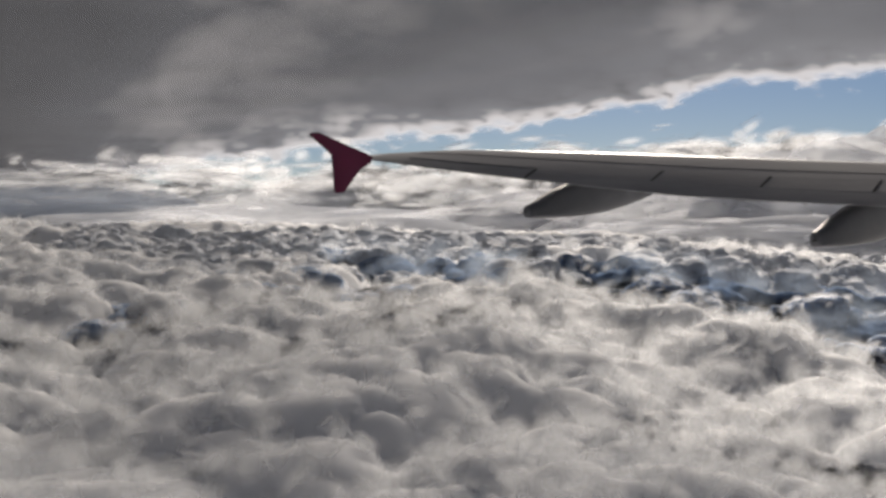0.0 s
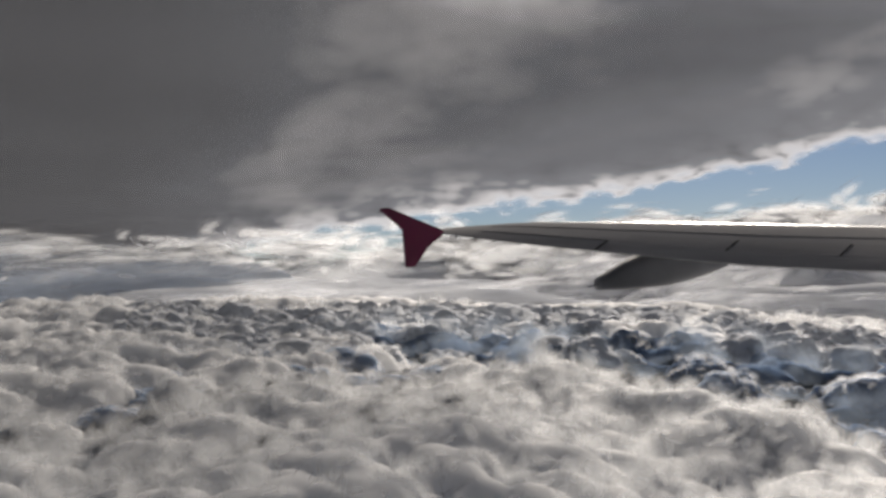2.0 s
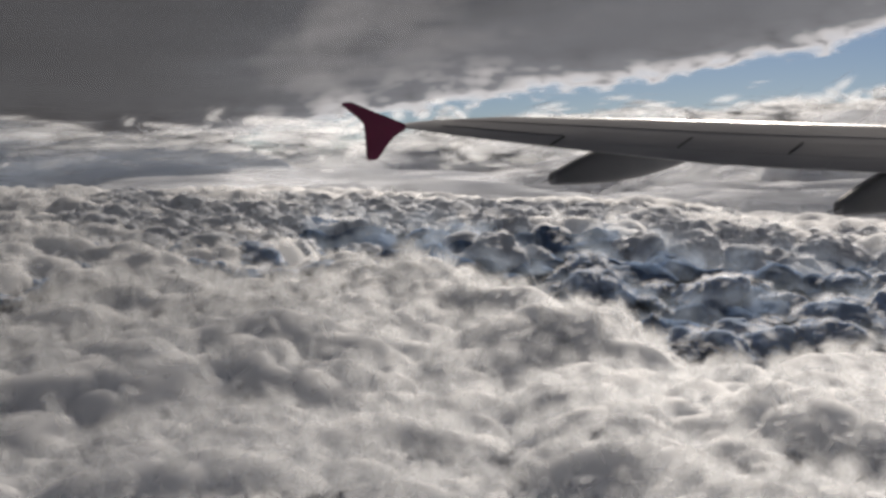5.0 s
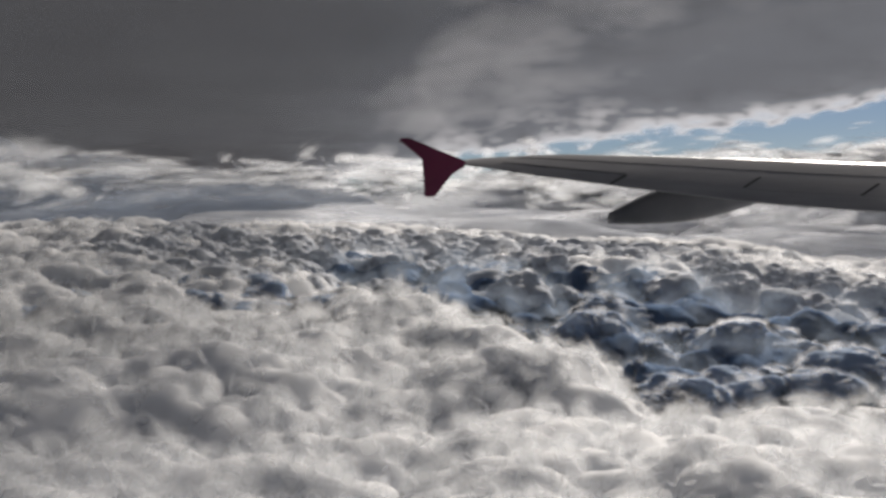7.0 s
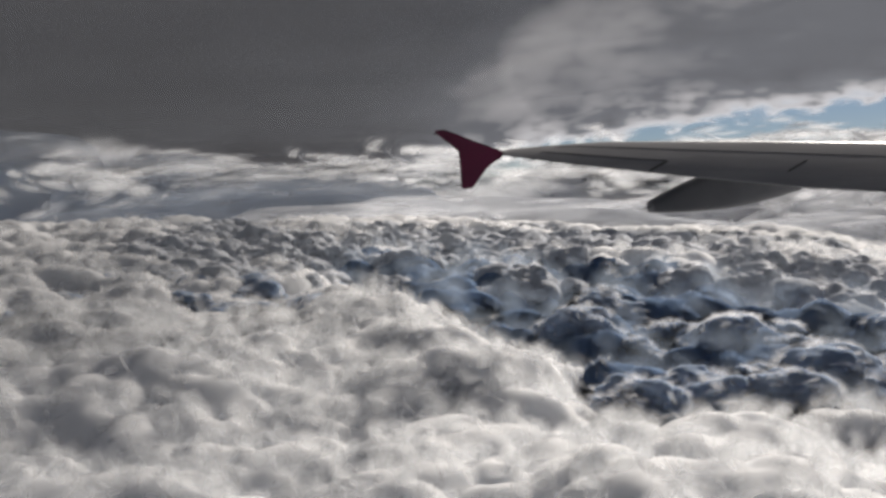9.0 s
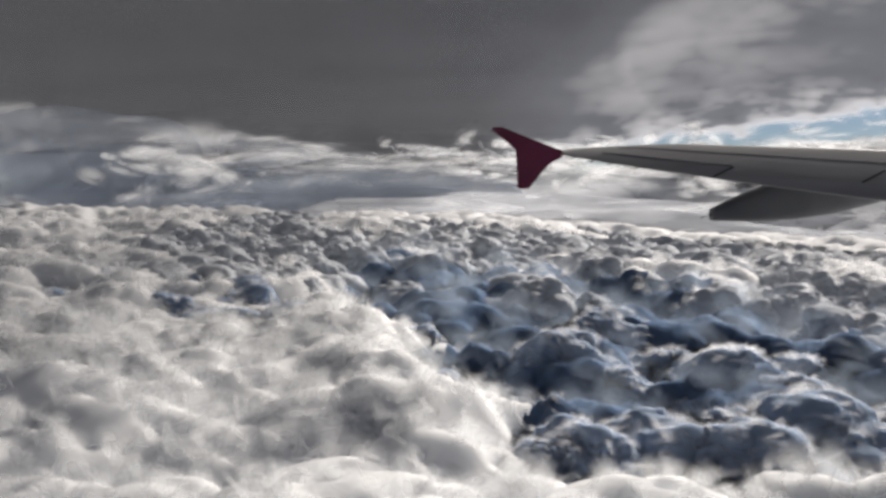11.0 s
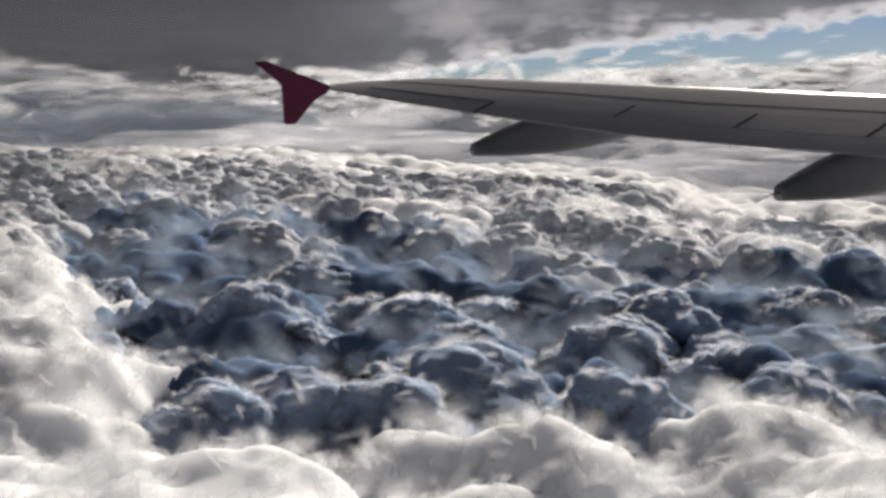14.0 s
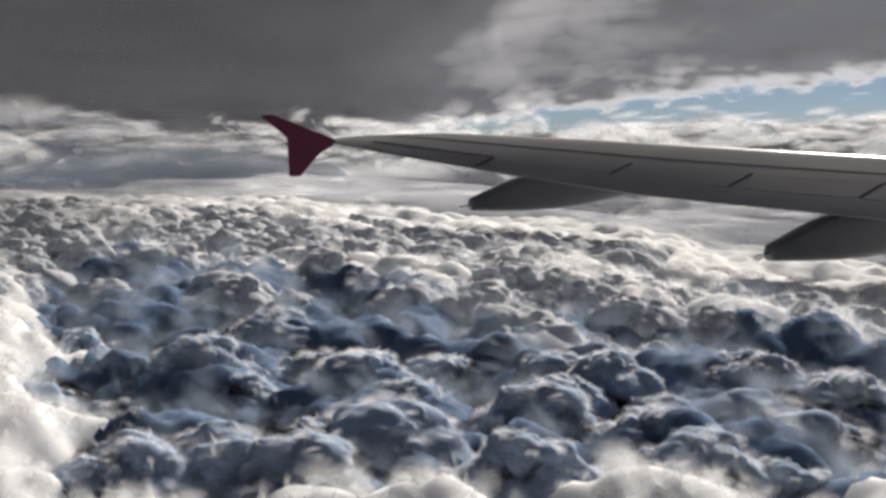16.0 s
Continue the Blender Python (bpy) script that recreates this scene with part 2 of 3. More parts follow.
AZ = np.concatenate([np.linspace(-180, -72, 110)[:-1], np.linspace(-72, 44, 700), np.linspace(44, 180, 130)[1:]])
RAD = np.concatenate([np.linspace(0.01, 0.7, 10)[:-1], np.geomspace(0.7, 60, 420)[:-1], np.geomspace(60, 4200, 50)])
sea = tagged(new("cloud_sea", polar_sheet("cloud_sea", AZ, RAD, sheet_height, (CLOUD, DEEP))), "endless rolling white sea of cloud with a hollow tinted blue-grey for shade", "cloud layer", kind="structure")


def sea_wisps(n, near, far, size, seed, lo=-1.0, hi=0.8):
    """Wisps that lie on the cloud tops, as dense in the distance as at hand."""
    gen = np.random.default_rng(seed)
    a, r = np.radians(gen.uniform(-62, 38, n)), near * (far / near) ** gen.uniform(0, 1, n)
    x, y = 2 + r * np.sin(a), r * np.cos(a)
    keep = (hollow(x, y) < hi) & (hollow(x, y) > lo)
    x, y, r = x[keep], y[keep], r[keep]
    wide = size * r ** 0.7 * gen.uniform(0.6, 1.5, len(r))
    return np.stack([x, y, sheet_height(x, y) + wide * gen.uniform(-0.05, 0.22, len(r))], 1), wide


tagged(part("vapour", fluff_mesh("vapour", *sea_wisps(7000, 4.5, 14.0, 0.10, 3, 0.5, 2.0), MIST, 3), sea, "thin vapour in the hollow, tinted blue-grey for shade"), kind="stuff")
for n, near, far, size, seed in ((9000, 0.8, 7.5, 0.085, 1), (9000, 5.0, 17.0, 0.045, 2)):
    part("vapour", fluff_mesh("vapour", *sea_wisps(n, near, far, size, seed), FLUFF, seed), sea, "thin vapour on the cloud tops")["kind"] = "stuff"

# ---- single heads of cumulus ----
def swept(u, centres, radii):
    """How far out the union of some balls reaches along each direction u."""
    b = u @ centres.T
    d = b * b - ((centres ** 2).sum(1) - radii ** 2)[None, :]
    return np.where((d > 0) & (b > 0), b + np.sqrt(np.maximum(d, 0)), 0).max(1)


def spread(gen, n, low):
    d = gen.normal(size=(4 * n + 40, 3))
    d /= np.linalg.norm(d, axis=1)[:, None]
    return d[d[:, 2] > low][:n]


def relaxed(me, p, rounds):
    """Rounds off creases: every corner moves towards the middle of its neighbours."""
    e = np.empty(len(me.edges) * 2, dtype=np.int32)
    me.edges.foreach_get("vertices", e)
    a, b = e.reshape(-1, 2).T
    count = np.bincount(e, minlength=len(p))[:, None]
    for _ in range(rounds):
        q = np.stack([np.bincount(a, p[b, k], len(p)) + np.bincount(b, p[a, k], len(p)) for k in range(3)], 1) / count
        p = p * 0.4 + q * 0.6
    return p


def cumulus_mesh(name, seed, depth, mat=None, fine=True):
    """A heap of bulges upon bulges, like a cauliflower."""
    bm = bmesh.new()
    bmesh.ops.create_icosphere(bm, subdivisions=depth, radius=1)
    me = bpy.data.meshes.new(name)
    bm.to_mesh(me)
    bm.free()
    co = np.empty(len(me.vertices) * 3)
    me.vertices.foreach_get("co", co)
    u = co.reshape(-1, 3)
    gen = np.random.default_rng(seed)
    first = spread(gen, 11, -0.35)
    centres, radii = first * gen.uniform(0.38, 0.62, (11, 1)), gen.uniform(0.26, 0.46, 11)
    centres, radii = np.vstack([centres, [[0, 0, -0.1]]]), np.append(radii, 0.6)
    for n, lo, hi, sunk in ((46, 0.12, 0.25, 0.90), (60, 0.06, 0.11, 0.94))[:2 if fine else 1]:
        d = spread(gen, n, -0.5)
        centres = np.vstack([centres, d * (swept(d, centres, radii) * sunk)[:, None]])
        radii = np.append(radii, gen.uniform(lo, hi, n))
    p = u * np.maximum(swept(u, centres, radii), 0.3)[:, None]
    skirt = np.maximum(0, 0.35 - p[:, 2])
    p[:, :2] *= (1 + 0.9 * skirt)[:, None]
    p[:, 2] -= 0.7 * np.maximum(0, 0.05 - p[:, 2])
    p = relaxed(me, p, {6: 3, 5: 1, 4: 0, 3: 0}[depth] * (1 if fine else 4))
    me.vertices.foreach_set("co", p.ravel())
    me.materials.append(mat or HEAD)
    me.update()
    return smooth(me)


def veil_mesh(source, n, size, seed):
    """Wisps that hang round a head."""
    gen = np.random.default_rng(seed)
    co = np.empty(len(source.vertices) * 3)
    source.vertices.foreach_get("co", co)
    u = co.reshape(-1, 3)
    u = u[u[:, 2] > -0.15]
    u = u[gen.integers(0, len(u), n)]
    return fluff_mesh("veil", u * gen.uniform(0.9, 1.06, (n, 1)), size * gen.uniform(0.6, 1.5, n), RIM, seed)


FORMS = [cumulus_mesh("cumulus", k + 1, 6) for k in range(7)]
BANKS = [cumulus_mesh("bank", k + 1, 5, BANK, False) for k in range(7)]
DARK_BANKS = [cumulus_mesh("bank", k + 1, 5, DARK_BANK, False) for k in range(7)]


def shred_mesh(seed):
    """A torn scrap of cloud, made of nothing but wisps."""
    gen = np.random.default_rng(seed)
    d = gen.normal(size=(70, 3)) * (0.42, 0.42, 0.3)
    d[:, 2] += 0.35 * np.sin(d[:, 0] * 3 + seed)
    return fluff_mesh("shred", d, gen.uniform(0.35, 0.95, 70), SHRED, seed)


SHREDS = [shred_mesh(k + 60) for k in range(7)]
BANK_VEILS = [veil_mesh(me, 160, 0.35, 80 + k) for k, me in enumerate(BANKS)]
SMALL = [cumulus_mesh("puff", k + 11, 5, PUFF) for k in range(4)]
TINY = [cumulus_mesh("puff", k + 11, 4, PUFF) for k in range(4)]
FARTHEST = [cumulus_mesh("puff", k + 11, 3, PUFF) for k in range(4)]
VEILS = [veil_mesh(me, 300, 0.42, k) for k, me in enumerate(FORMS)]
THIN = [veil_mesh(me, 60, 0.5, 30 + k) for k, me in enumerate(SMALL)]
NEAR = [(2.45, 5.75, 0.30), (3.3, 6.1, 0.30), (4.5, 6.6, 0.28), (5.4, 7.0, 0.30), (-2.6, 5.8, 0.30), (-1.7, 5.9, 0.33),
        (-1.2, 6.1, 0.31), (2.9, 6.2, 0.38), (1.2, 6.3, 0.40), (-2.5, 6.5, 0.39), (3.6, 6.8, 0.40), (-0.2, 6.9, 0.32), (-1.1, 7.3, 0.45)]
MIDDLE = [(5.1, 7.5, 0.29), (-3.0, 7.5, 0.37), (4.3, 7.7, 0.32), (-1.8, 7.7, 0.26), (1.7, 7.8, 0.31), (-0.6, 8.0, 0.51), (2.9, 8.1, 0.31), (4.4, 8.1, 0.16),
          (5.9, 8.3, 0.58), (-3.1, 8.5, 0.32), (-1.7, 8.6, 0.50), (-2.2, 8.7, 0.29), (4.6, 8.9, 0.22), (1.7, 9.0, 0.32), (6.3, 9.0, 0.33), (5.7, 9.4, 0.25), (3.6, 10.2, 0.38)]
FAR = [(-4.2, 10.3, 0.31), (0.7, 10.4, 0.26), (-1.9, 10.4, 0.26), (0.4, 10.4, 0.40), (-3.3, 10.7, 0.26), (2.4, 10.8, 0.37), (5.3, 11.1, 0.25), (2.9, 11.3, 0.30), (4.5, 11.4, 0.31),
       (-2.0, 11.6, 0.27), (6.2, 11.8, 0.29), (-1.3, 12.0, 0.39), (3.9, 12.1, 0.32), (3.0, 12.4, 0.25), (3.5, 12.5, 0.25), (0.7, 12.5, 0.24), (2.8, 12.8, 0.20), (4.0, 12.8, 0.22),
       (-1.1, 14.4, 0.37), (0.4, 15.5, 0.21)]


def cumulus(x, y, r, k, label, dip=0.0):
    far = y > 10.0
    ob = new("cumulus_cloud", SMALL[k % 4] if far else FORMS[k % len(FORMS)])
    tall = 0.80 + 0.15 * float(hollow(np.array([x]), np.array([y]))[0])
    z = float(level(np.array([x]), np.array([y]))[0]) + 0.05 * r - r * tall - dip
    ob.matrix_world = pose(x, y, z, 0, 0, 77 * k) @ Matrix.Diagonal((r * 1.45, r * 1.45, r * tall * 1.12, 1))
    tagged(part("vapour", THIN[k % 4] if far else VEILS[k % len(FORMS)], ob, "thin vapour veil"), kind="stuff")
    return tagged(ob, label, "cloud", "heads of the cloud sea")


# the large heads stand apart; smaller ones crowd the broken stretch between them
HEADS = [(x, y, r * 0.92) for x, y, r in NEAR + MIDDLE + FAR]
crowd = random.Random(21)
while len(HEADS) < len(NEAR + MIDDLE + FAR) + 40:
    x, y, r = crowd.uniform(-3, 7.5), crowd.uniform(5.6, 10.8), crowd.uniform(0.14, 0.30)
    if float(hollow(np.array([x]), np.array([y]))[0]) > 0.45 and all(math.hypot(x - a, y - b) > 0.6 * (r + c) for a, b, c in HEADS):
        HEADS.append((x, y, r))
for k, (x, y, r) in enumerate(HEADS):
    broken = float(hollow(np.array([x]), np.array([y]))[0]) > 0.4
    low = crowd.uniform(0.1, 0.3) if k >= len(NEAR + MIDDLE + FAR) else 0.0
    cumulus(x, y, r, k, "backlit cumulus head, nearer ones tinted blue-grey for shade" if broken else "soft cumulus head rising from the closed cloud cover, nearer ones tinted blue-grey for shade", low)


# ---- the bright bank and the flat layers towards the horizon ----
def far_cloud(name, x, y, z, sx, sy, sz, k, label, group):
    ob = new(name, (BANKS if x > -15 else DARK_BANKS)[k % len(FORMS)])
    ob.matrix_world = pose(x, y, z, 0, 0, 0) @ Matrix.Diagonal((sx * 1.3, sy * 1.3, sz * (1.5 if name == "cumulus_bank" else 2.3), 1))
    return tagged(ob, label, "cloud", group)


for k, (x, y, h) in enumerate([(6.5, 28, 1.5), (9.8, 29, 1.9), (13.5, 30, 2.2), (18.5, 31, 2.3), (2.6, 31, 1.1), (24, 32, 2.4)]):
    ob = far_cloud("cumulus_bank", x, y, -0.2, 3.4, 1.4, h, k, "sunlit white cumulus bank low on the horizon", "bank on the horizon")
    tagged(part("vapour", BANK_VEILS[k % len(FORMS)], ob, "thin vapour veil"), kind="stuff")
for k, (x, y, w, h) in enumerate([(-6, 27, 6, 0.45), (-17, 35, 8, 1.0), (1, 31, 5, 0.42), (-9, 41, 10, 0.95), (-24, 43, 11, 2.0), (6, 24, 4, 0.28), (2, 44, 12, 1.15), (-38, 42, 12, 2.4), (14, 44, 10, 1.2), (-52, 38, 12, 2.2)]):
    ob = far_cloud("stratus_bank", x, y, -0.15, w, 2.0, h, k + 2, "flat pale stratus bank stretched along the horizon" if x > -15 else "flat stratus bank low on the horizon, tinted slate-grey for shade", "flat banks")
    tagged(part("vapour", BANK_VEILS[(k + 2) % len(FORMS)], ob, "thin vapour veil"), kind="stuff")


# ragged fair-weather shreds in the blue gap
gap = random.Random(8)
for k in range(44):
    bearing, away = gap.uniform(-36, -12) if k % 4 == 0 else gap.uniform(-14, 24), gap.uniform(36, 50)
    low = gap.uniform(0.5, 2.6) if bearing < -10 else gap.uniform(0.7, 2.7)
    ob = far_cloud("cloud_shred", 2 + away * math.sin(radians(bearing)), away * math.cos(radians(bearing)), 1.0 + away * math.tan(radians(low)) * 0.85, gap.uniform(1.4, 4.2), 0.9, gap.uniform(0.22, 0.6), k,
                   "small torn white cloud shred against blue sky", "shreds in the gap")
    ob.data = SHREDS[k % len(SHREDS)]
    ob["kind"] = "stuff"


# ---- the field of small puffs ----
rng = random.Random(5)
placed = list(HEADS)
while len(placed) < len(HEADS) + 640:
    y = rng.uniform(6.4, 18.5)
    x = rng.uniform(-0.35 * y - 1.0, 0.3 * y + 3.2)
    r = 0.09 + 0.24 * rng.random() ** 1.8
    if y < 8.8 and float(hollow(np.array([x]), np.array([y]))[0]) < 0.35 or (x > 4.2 and y > 13.5):
        continue
    if float(hollow(np.array([x]), np.array([y]))[0]) > 0.5 and rng.random() < 0.9:
        continue
    if any(math.hypot(x - a, y - b) < 0.5 * (r + c) for a, b, c in placed):
        continue
    placed.append((x, y, r))
crowd_verts, crowd_faces, corners = [], [], 0
for k, (x, y, r) in enumerate(sorted(placed[len(HEADS):], key=lambda p: p[1])):
    dip = 0.4 * float(hollow(np.array([x]), np.array([y]))[0])
    m = pose(x, y, float(level(np.array([x]), np.array([y]))[0]) - r * 0.45 - dip - rng.uniform(0, 0.1), 0, 0, rng.uniform(0, 360)) @ Matrix.Diagonal((r * 1.35, r * 1.35, r * 0.9, 1))
    if k < 290:
        ob = new("cumulus_puff", TINY[k % 4])
        ob.matrix_world = m
        tagged(part("vapour", THIN[k % 4], ob, "thin vapour veil"), kind="stuff")
        tagged(ob, "small white cumulus puff, bright-rimmed against the sun", "cloud", "small puffs of the cloud sea")
    else:
        me = FARTHEST[k % 4]
        crowd_verts += [m @ v.co for v in me.vertices]
        crowd_faces += [tuple(i + corners for i in f.vertices) for f in me.polygons]
        corners += len(me.vertices)
tagged(new("far_puffs", mesh_from("far_puffs", crowd_verts, crowd_faces, PUFF)), "crowded small white puffs of the distant cloud sea", "cloud", kind="stuff")


# ---- the overcast deck overhead ----
def deck_material(name, grain, rough, opaque, dim, deep, thin=0.93, cover=1.0):
    m, nt, p = material(name)
    nt.nodes.remove(p)
    out = nt.nodes["Material Output"]
    dif, tra, clear = (nt.nodes.new("ShaderNodeBsdf" + k) for k in ("Diffuse", "Translucent", "Transparent"))
    dif.inputs["Color"].default_value = (0.32 * dim, 0.34 * dim, 0.375 * dim, 1)
    at = nt.nodes.new("ShaderNodeAttribute")
    at.attribute_name = "thickness"
    big = noise_node(nt, grain, 6, 0.55)
    mul = nt.nodes.new("ShaderNodeMath")
    mul.operation, mul.inputs[1].default_value, mul.inputs[2].default_value = "MULTIPLY_ADD", rough, -rough / 2
    nt.links.new(big.outputs["Fac"], mul.inputs[0])
    add = nt.nodes.new("ShaderNodeMath")
    add.operation = "ADD"
    nt.links.new(mul.outputs[0], add.inputs[0])
    nt.links.new(at.outputs["Fac"], add.inputs[1])
    # thin vapour lets the sun through, thick vapour swallows it
    r = ramp(nt, add.outputs[0], [(0.12, (thin, thin, thin * 1.01)), (0.5, (0.35 * dim, 0.37 * dim, 0.41 * dim)), (1.0, deep)])
    nt.links.new(r.outputs["Color"], tra.inputs["Color"])
    body = nt.nodes.new("ShaderNodeAddShader")
    nt.links.new(dif.outputs[0], body.inputs[0])
    nt.links.new(tra.outputs[0], body.inputs[1])
    sm = nt.nodes.new("ShaderNodeMapRange")
    sm.interpolation_type = "SMOOTHSTEP"
    sm.inputs["From Min"].default_value, sm.inputs["From Max"].default_value = -0.05, opaque
    sm.inputs["To Max"].default_value = cover
    nt.links.new(add.outputs[0], sm.inputs["Value"])
    mix = nt.nodes.new("ShaderNodeMixShader")
    nt.links.new(sm.outputs[0], mix.inputs[0])
    nt.links.new(clear.outputs[0], mix.inputs[1])
    nt.links.new(body.outputs[0], mix.inputs[2])
    nt.links.new(mix.outputs[0], out.inputs["Surface"])
    return m


def overcast_deck():
    """A ring of overcast, high up; it ends where the blue gap begins, and overhead the sky is open."""
    high = 180.0
    az = np.concatenate([np.linspace(-180, -64, 60)[:-1], np.linspace(-64, 40, 420), np.linspace(40, 180, 70)[1:]])
    f = np.linspace(0, 1, 230)
    a, v = np.meshgrid(az, f)
    lift = np.interp(a, (-180, -60, -36, -25, -14, -7, 0, 5, 9, 15, 40, 180), (1.25, 1.25, 2.1, 2.1, 2.5, 3.0, 3.8, 4.3, 5.2, 5.8, 5.8, 1.25))
    edge = high / np.tan(np.radians(lift))
    # carried on above the view, up to 62 degrees, to cut skylight
    r0 = high / math.tan(radians(62))
    r = r0 * (edge * 1.1 / r0) ** v
    x, y = 2 + r * np.sin(np.radians(a)), r * np.cos(np.radians(a))
    p = np.stack([x.ravel(), y.ravel()], 1)
    z = high - 4.0 * domes(p, 260, 31)
    elev = np.degrees(np.arctan(high / r))
    z -= (120 * ease(7, 21, -a) * v ** 4).ravel()
    thick = np.minimum(0.95 - 0.44 * ease(-26, -10, a) * (1 - ease(-6, 8, a)) - 0.27 * ease(-6, 8, a), (elev - lift) / 1.9 + 0.05 + ease(16, 26, -a))
    thick -= 0.15 * ease(-30, 5, a) * ease(4, 9, elev)
    # thickened out of view, to the sides and behind, to lower the fill light
    thick += 0.4 * ease(50, 80, np.abs(a))
    thick -= 0.8 * (1 - ease(0.05, 1.0, ((a - 2) / 16) ** 2 + ((elev - 21) / 6.0) ** 2))
    # opening cut around the sun, mostly out of view, so it lights the clouds
    thick -= 1.9 * ease(21.8, 24.0, elev) * (1 - ease(45, 55, elev)) * (1 - ease(10, 22, np.abs(a - 8)))
    lumps = np.stack([a.ravel(), 2.2 * elev.ravel()], 1)
    for size, much in ((14.0, 0.22), (6.0, -0.18), (2.6, -0.07), (1.1, -0.05), (3.1, -0.55), (1.3, -0.35), (0.6, -0.2)):
        lump = (much * (domes(lumps + size, size, int(size * 7)) - 0.66)).reshape(a.shape)
        thick += lump * (1 - ease(0.3, 3.0, elev - lift)) if abs(much) > 0.19 and size < 6 else lump
    n = len(az)
    i = np.arange(len(f) - 1)[:, None] * n + np.arange(n - 1)[None, :]
    faces = np.stack([i, i + n, i + n + 1, i + 1], 2).reshape(-1, 4)
    me = bpy.data.meshes.new("overcast_deck")
    me.from_pydata(np.stack([p[:, 0], p[:, 1], z], 1).tolist(), [], faces.tolist())
    me.attributes.new("thickness", "FLOAT", "POINT").data.foreach_set("value", thick.ravel().astype(np.float32))
    me.materials.append(deck_material("overcast_grey", 0.004, 0.06, 0.35, 0.44, (0.062, 0.062, 0.066), 0.9))
    me.update()
    return tagged(new("overcast_deck", smooth(me)), "grey overcast cloud deck with a torn bright edge above blue sky", "cloud layer", kind="structure")


overcast_deck()


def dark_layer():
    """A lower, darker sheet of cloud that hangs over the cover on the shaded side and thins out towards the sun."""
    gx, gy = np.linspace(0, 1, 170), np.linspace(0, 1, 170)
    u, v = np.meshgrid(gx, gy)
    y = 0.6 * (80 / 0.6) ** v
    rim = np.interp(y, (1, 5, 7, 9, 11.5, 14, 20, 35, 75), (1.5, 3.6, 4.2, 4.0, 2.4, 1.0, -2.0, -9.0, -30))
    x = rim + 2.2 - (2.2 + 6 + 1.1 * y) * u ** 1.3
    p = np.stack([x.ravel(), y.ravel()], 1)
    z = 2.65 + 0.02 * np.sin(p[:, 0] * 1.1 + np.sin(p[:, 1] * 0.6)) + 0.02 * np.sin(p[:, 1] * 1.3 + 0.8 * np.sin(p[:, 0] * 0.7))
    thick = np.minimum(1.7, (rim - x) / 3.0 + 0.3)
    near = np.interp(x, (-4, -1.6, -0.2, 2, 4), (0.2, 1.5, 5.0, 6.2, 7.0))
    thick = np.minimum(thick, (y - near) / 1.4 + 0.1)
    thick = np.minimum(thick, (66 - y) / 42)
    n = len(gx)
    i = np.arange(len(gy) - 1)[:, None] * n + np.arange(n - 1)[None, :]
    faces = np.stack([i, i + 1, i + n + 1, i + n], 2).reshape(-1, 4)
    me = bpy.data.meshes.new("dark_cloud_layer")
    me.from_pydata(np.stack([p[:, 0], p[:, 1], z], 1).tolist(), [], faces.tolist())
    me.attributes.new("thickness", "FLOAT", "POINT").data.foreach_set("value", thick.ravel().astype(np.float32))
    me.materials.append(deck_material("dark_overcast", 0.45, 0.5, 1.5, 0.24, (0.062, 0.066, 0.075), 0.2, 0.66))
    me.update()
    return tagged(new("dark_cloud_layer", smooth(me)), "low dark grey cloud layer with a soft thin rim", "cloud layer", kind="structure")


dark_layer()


# ---- the wing ----
TIP = Vector((-1.70, 18.05, 0))
SPAN = Vector((0.98, -0.2, 0)).normalized()
AHEAD = Vector((0.545, 0.84, 0)).normalized()
STATIONS = (-0.2, 0.0, 0.5, 0.95, 1.6, 2.6, 3.6, 5.4, 6.7, 8.2, 10.0, 13.0)
REAR_Z = (1.57, 1.55, 1.475, 1.40, 1.30, 1.16, 1.02, 0.79, 0.685, 0.58, 0.44, 0.22)
NOSE_Z = (1.69, 1.71, 1.745, 1.76, 1.735, 1.69, 1.645, 1.54, 1.46, 1.37, 1.25, 1.05)


def rear(s):
    v = TIP + SPAN * s
    v.z = float(np.interp(s, STATIONS, REAR_Z))
    return v


def nose(s):
    c = 1.05 + 0.45 * min(1.0, s / 0.9) + 0.19 * s
    v = TIP + SPAN * s + AHEAD * c
    v.z = float(np.interp(s, STATIONS, NOSE_Z)) - 0.03 - 0.004 * s
    return v


def on_wing(s, c, side=1):
    """A point of the skin: s along the span, c from the rear edge (0) to the nose (1)."""
    a, b = rear(s), nose(s)
    chord = (b - a).length
    n = (b - a).cross(SPAN)
    n = n.normalized() if n.z > 0 else -n.normalized()
    t = 0.62 * chord * 0.105 * ((1 - c) ** 0.5) * (c ** 0.85) * 1.9 + 0.006
    return a.lerp(b, c) + n * (t * (0.85 if side > 0 else -0.95))


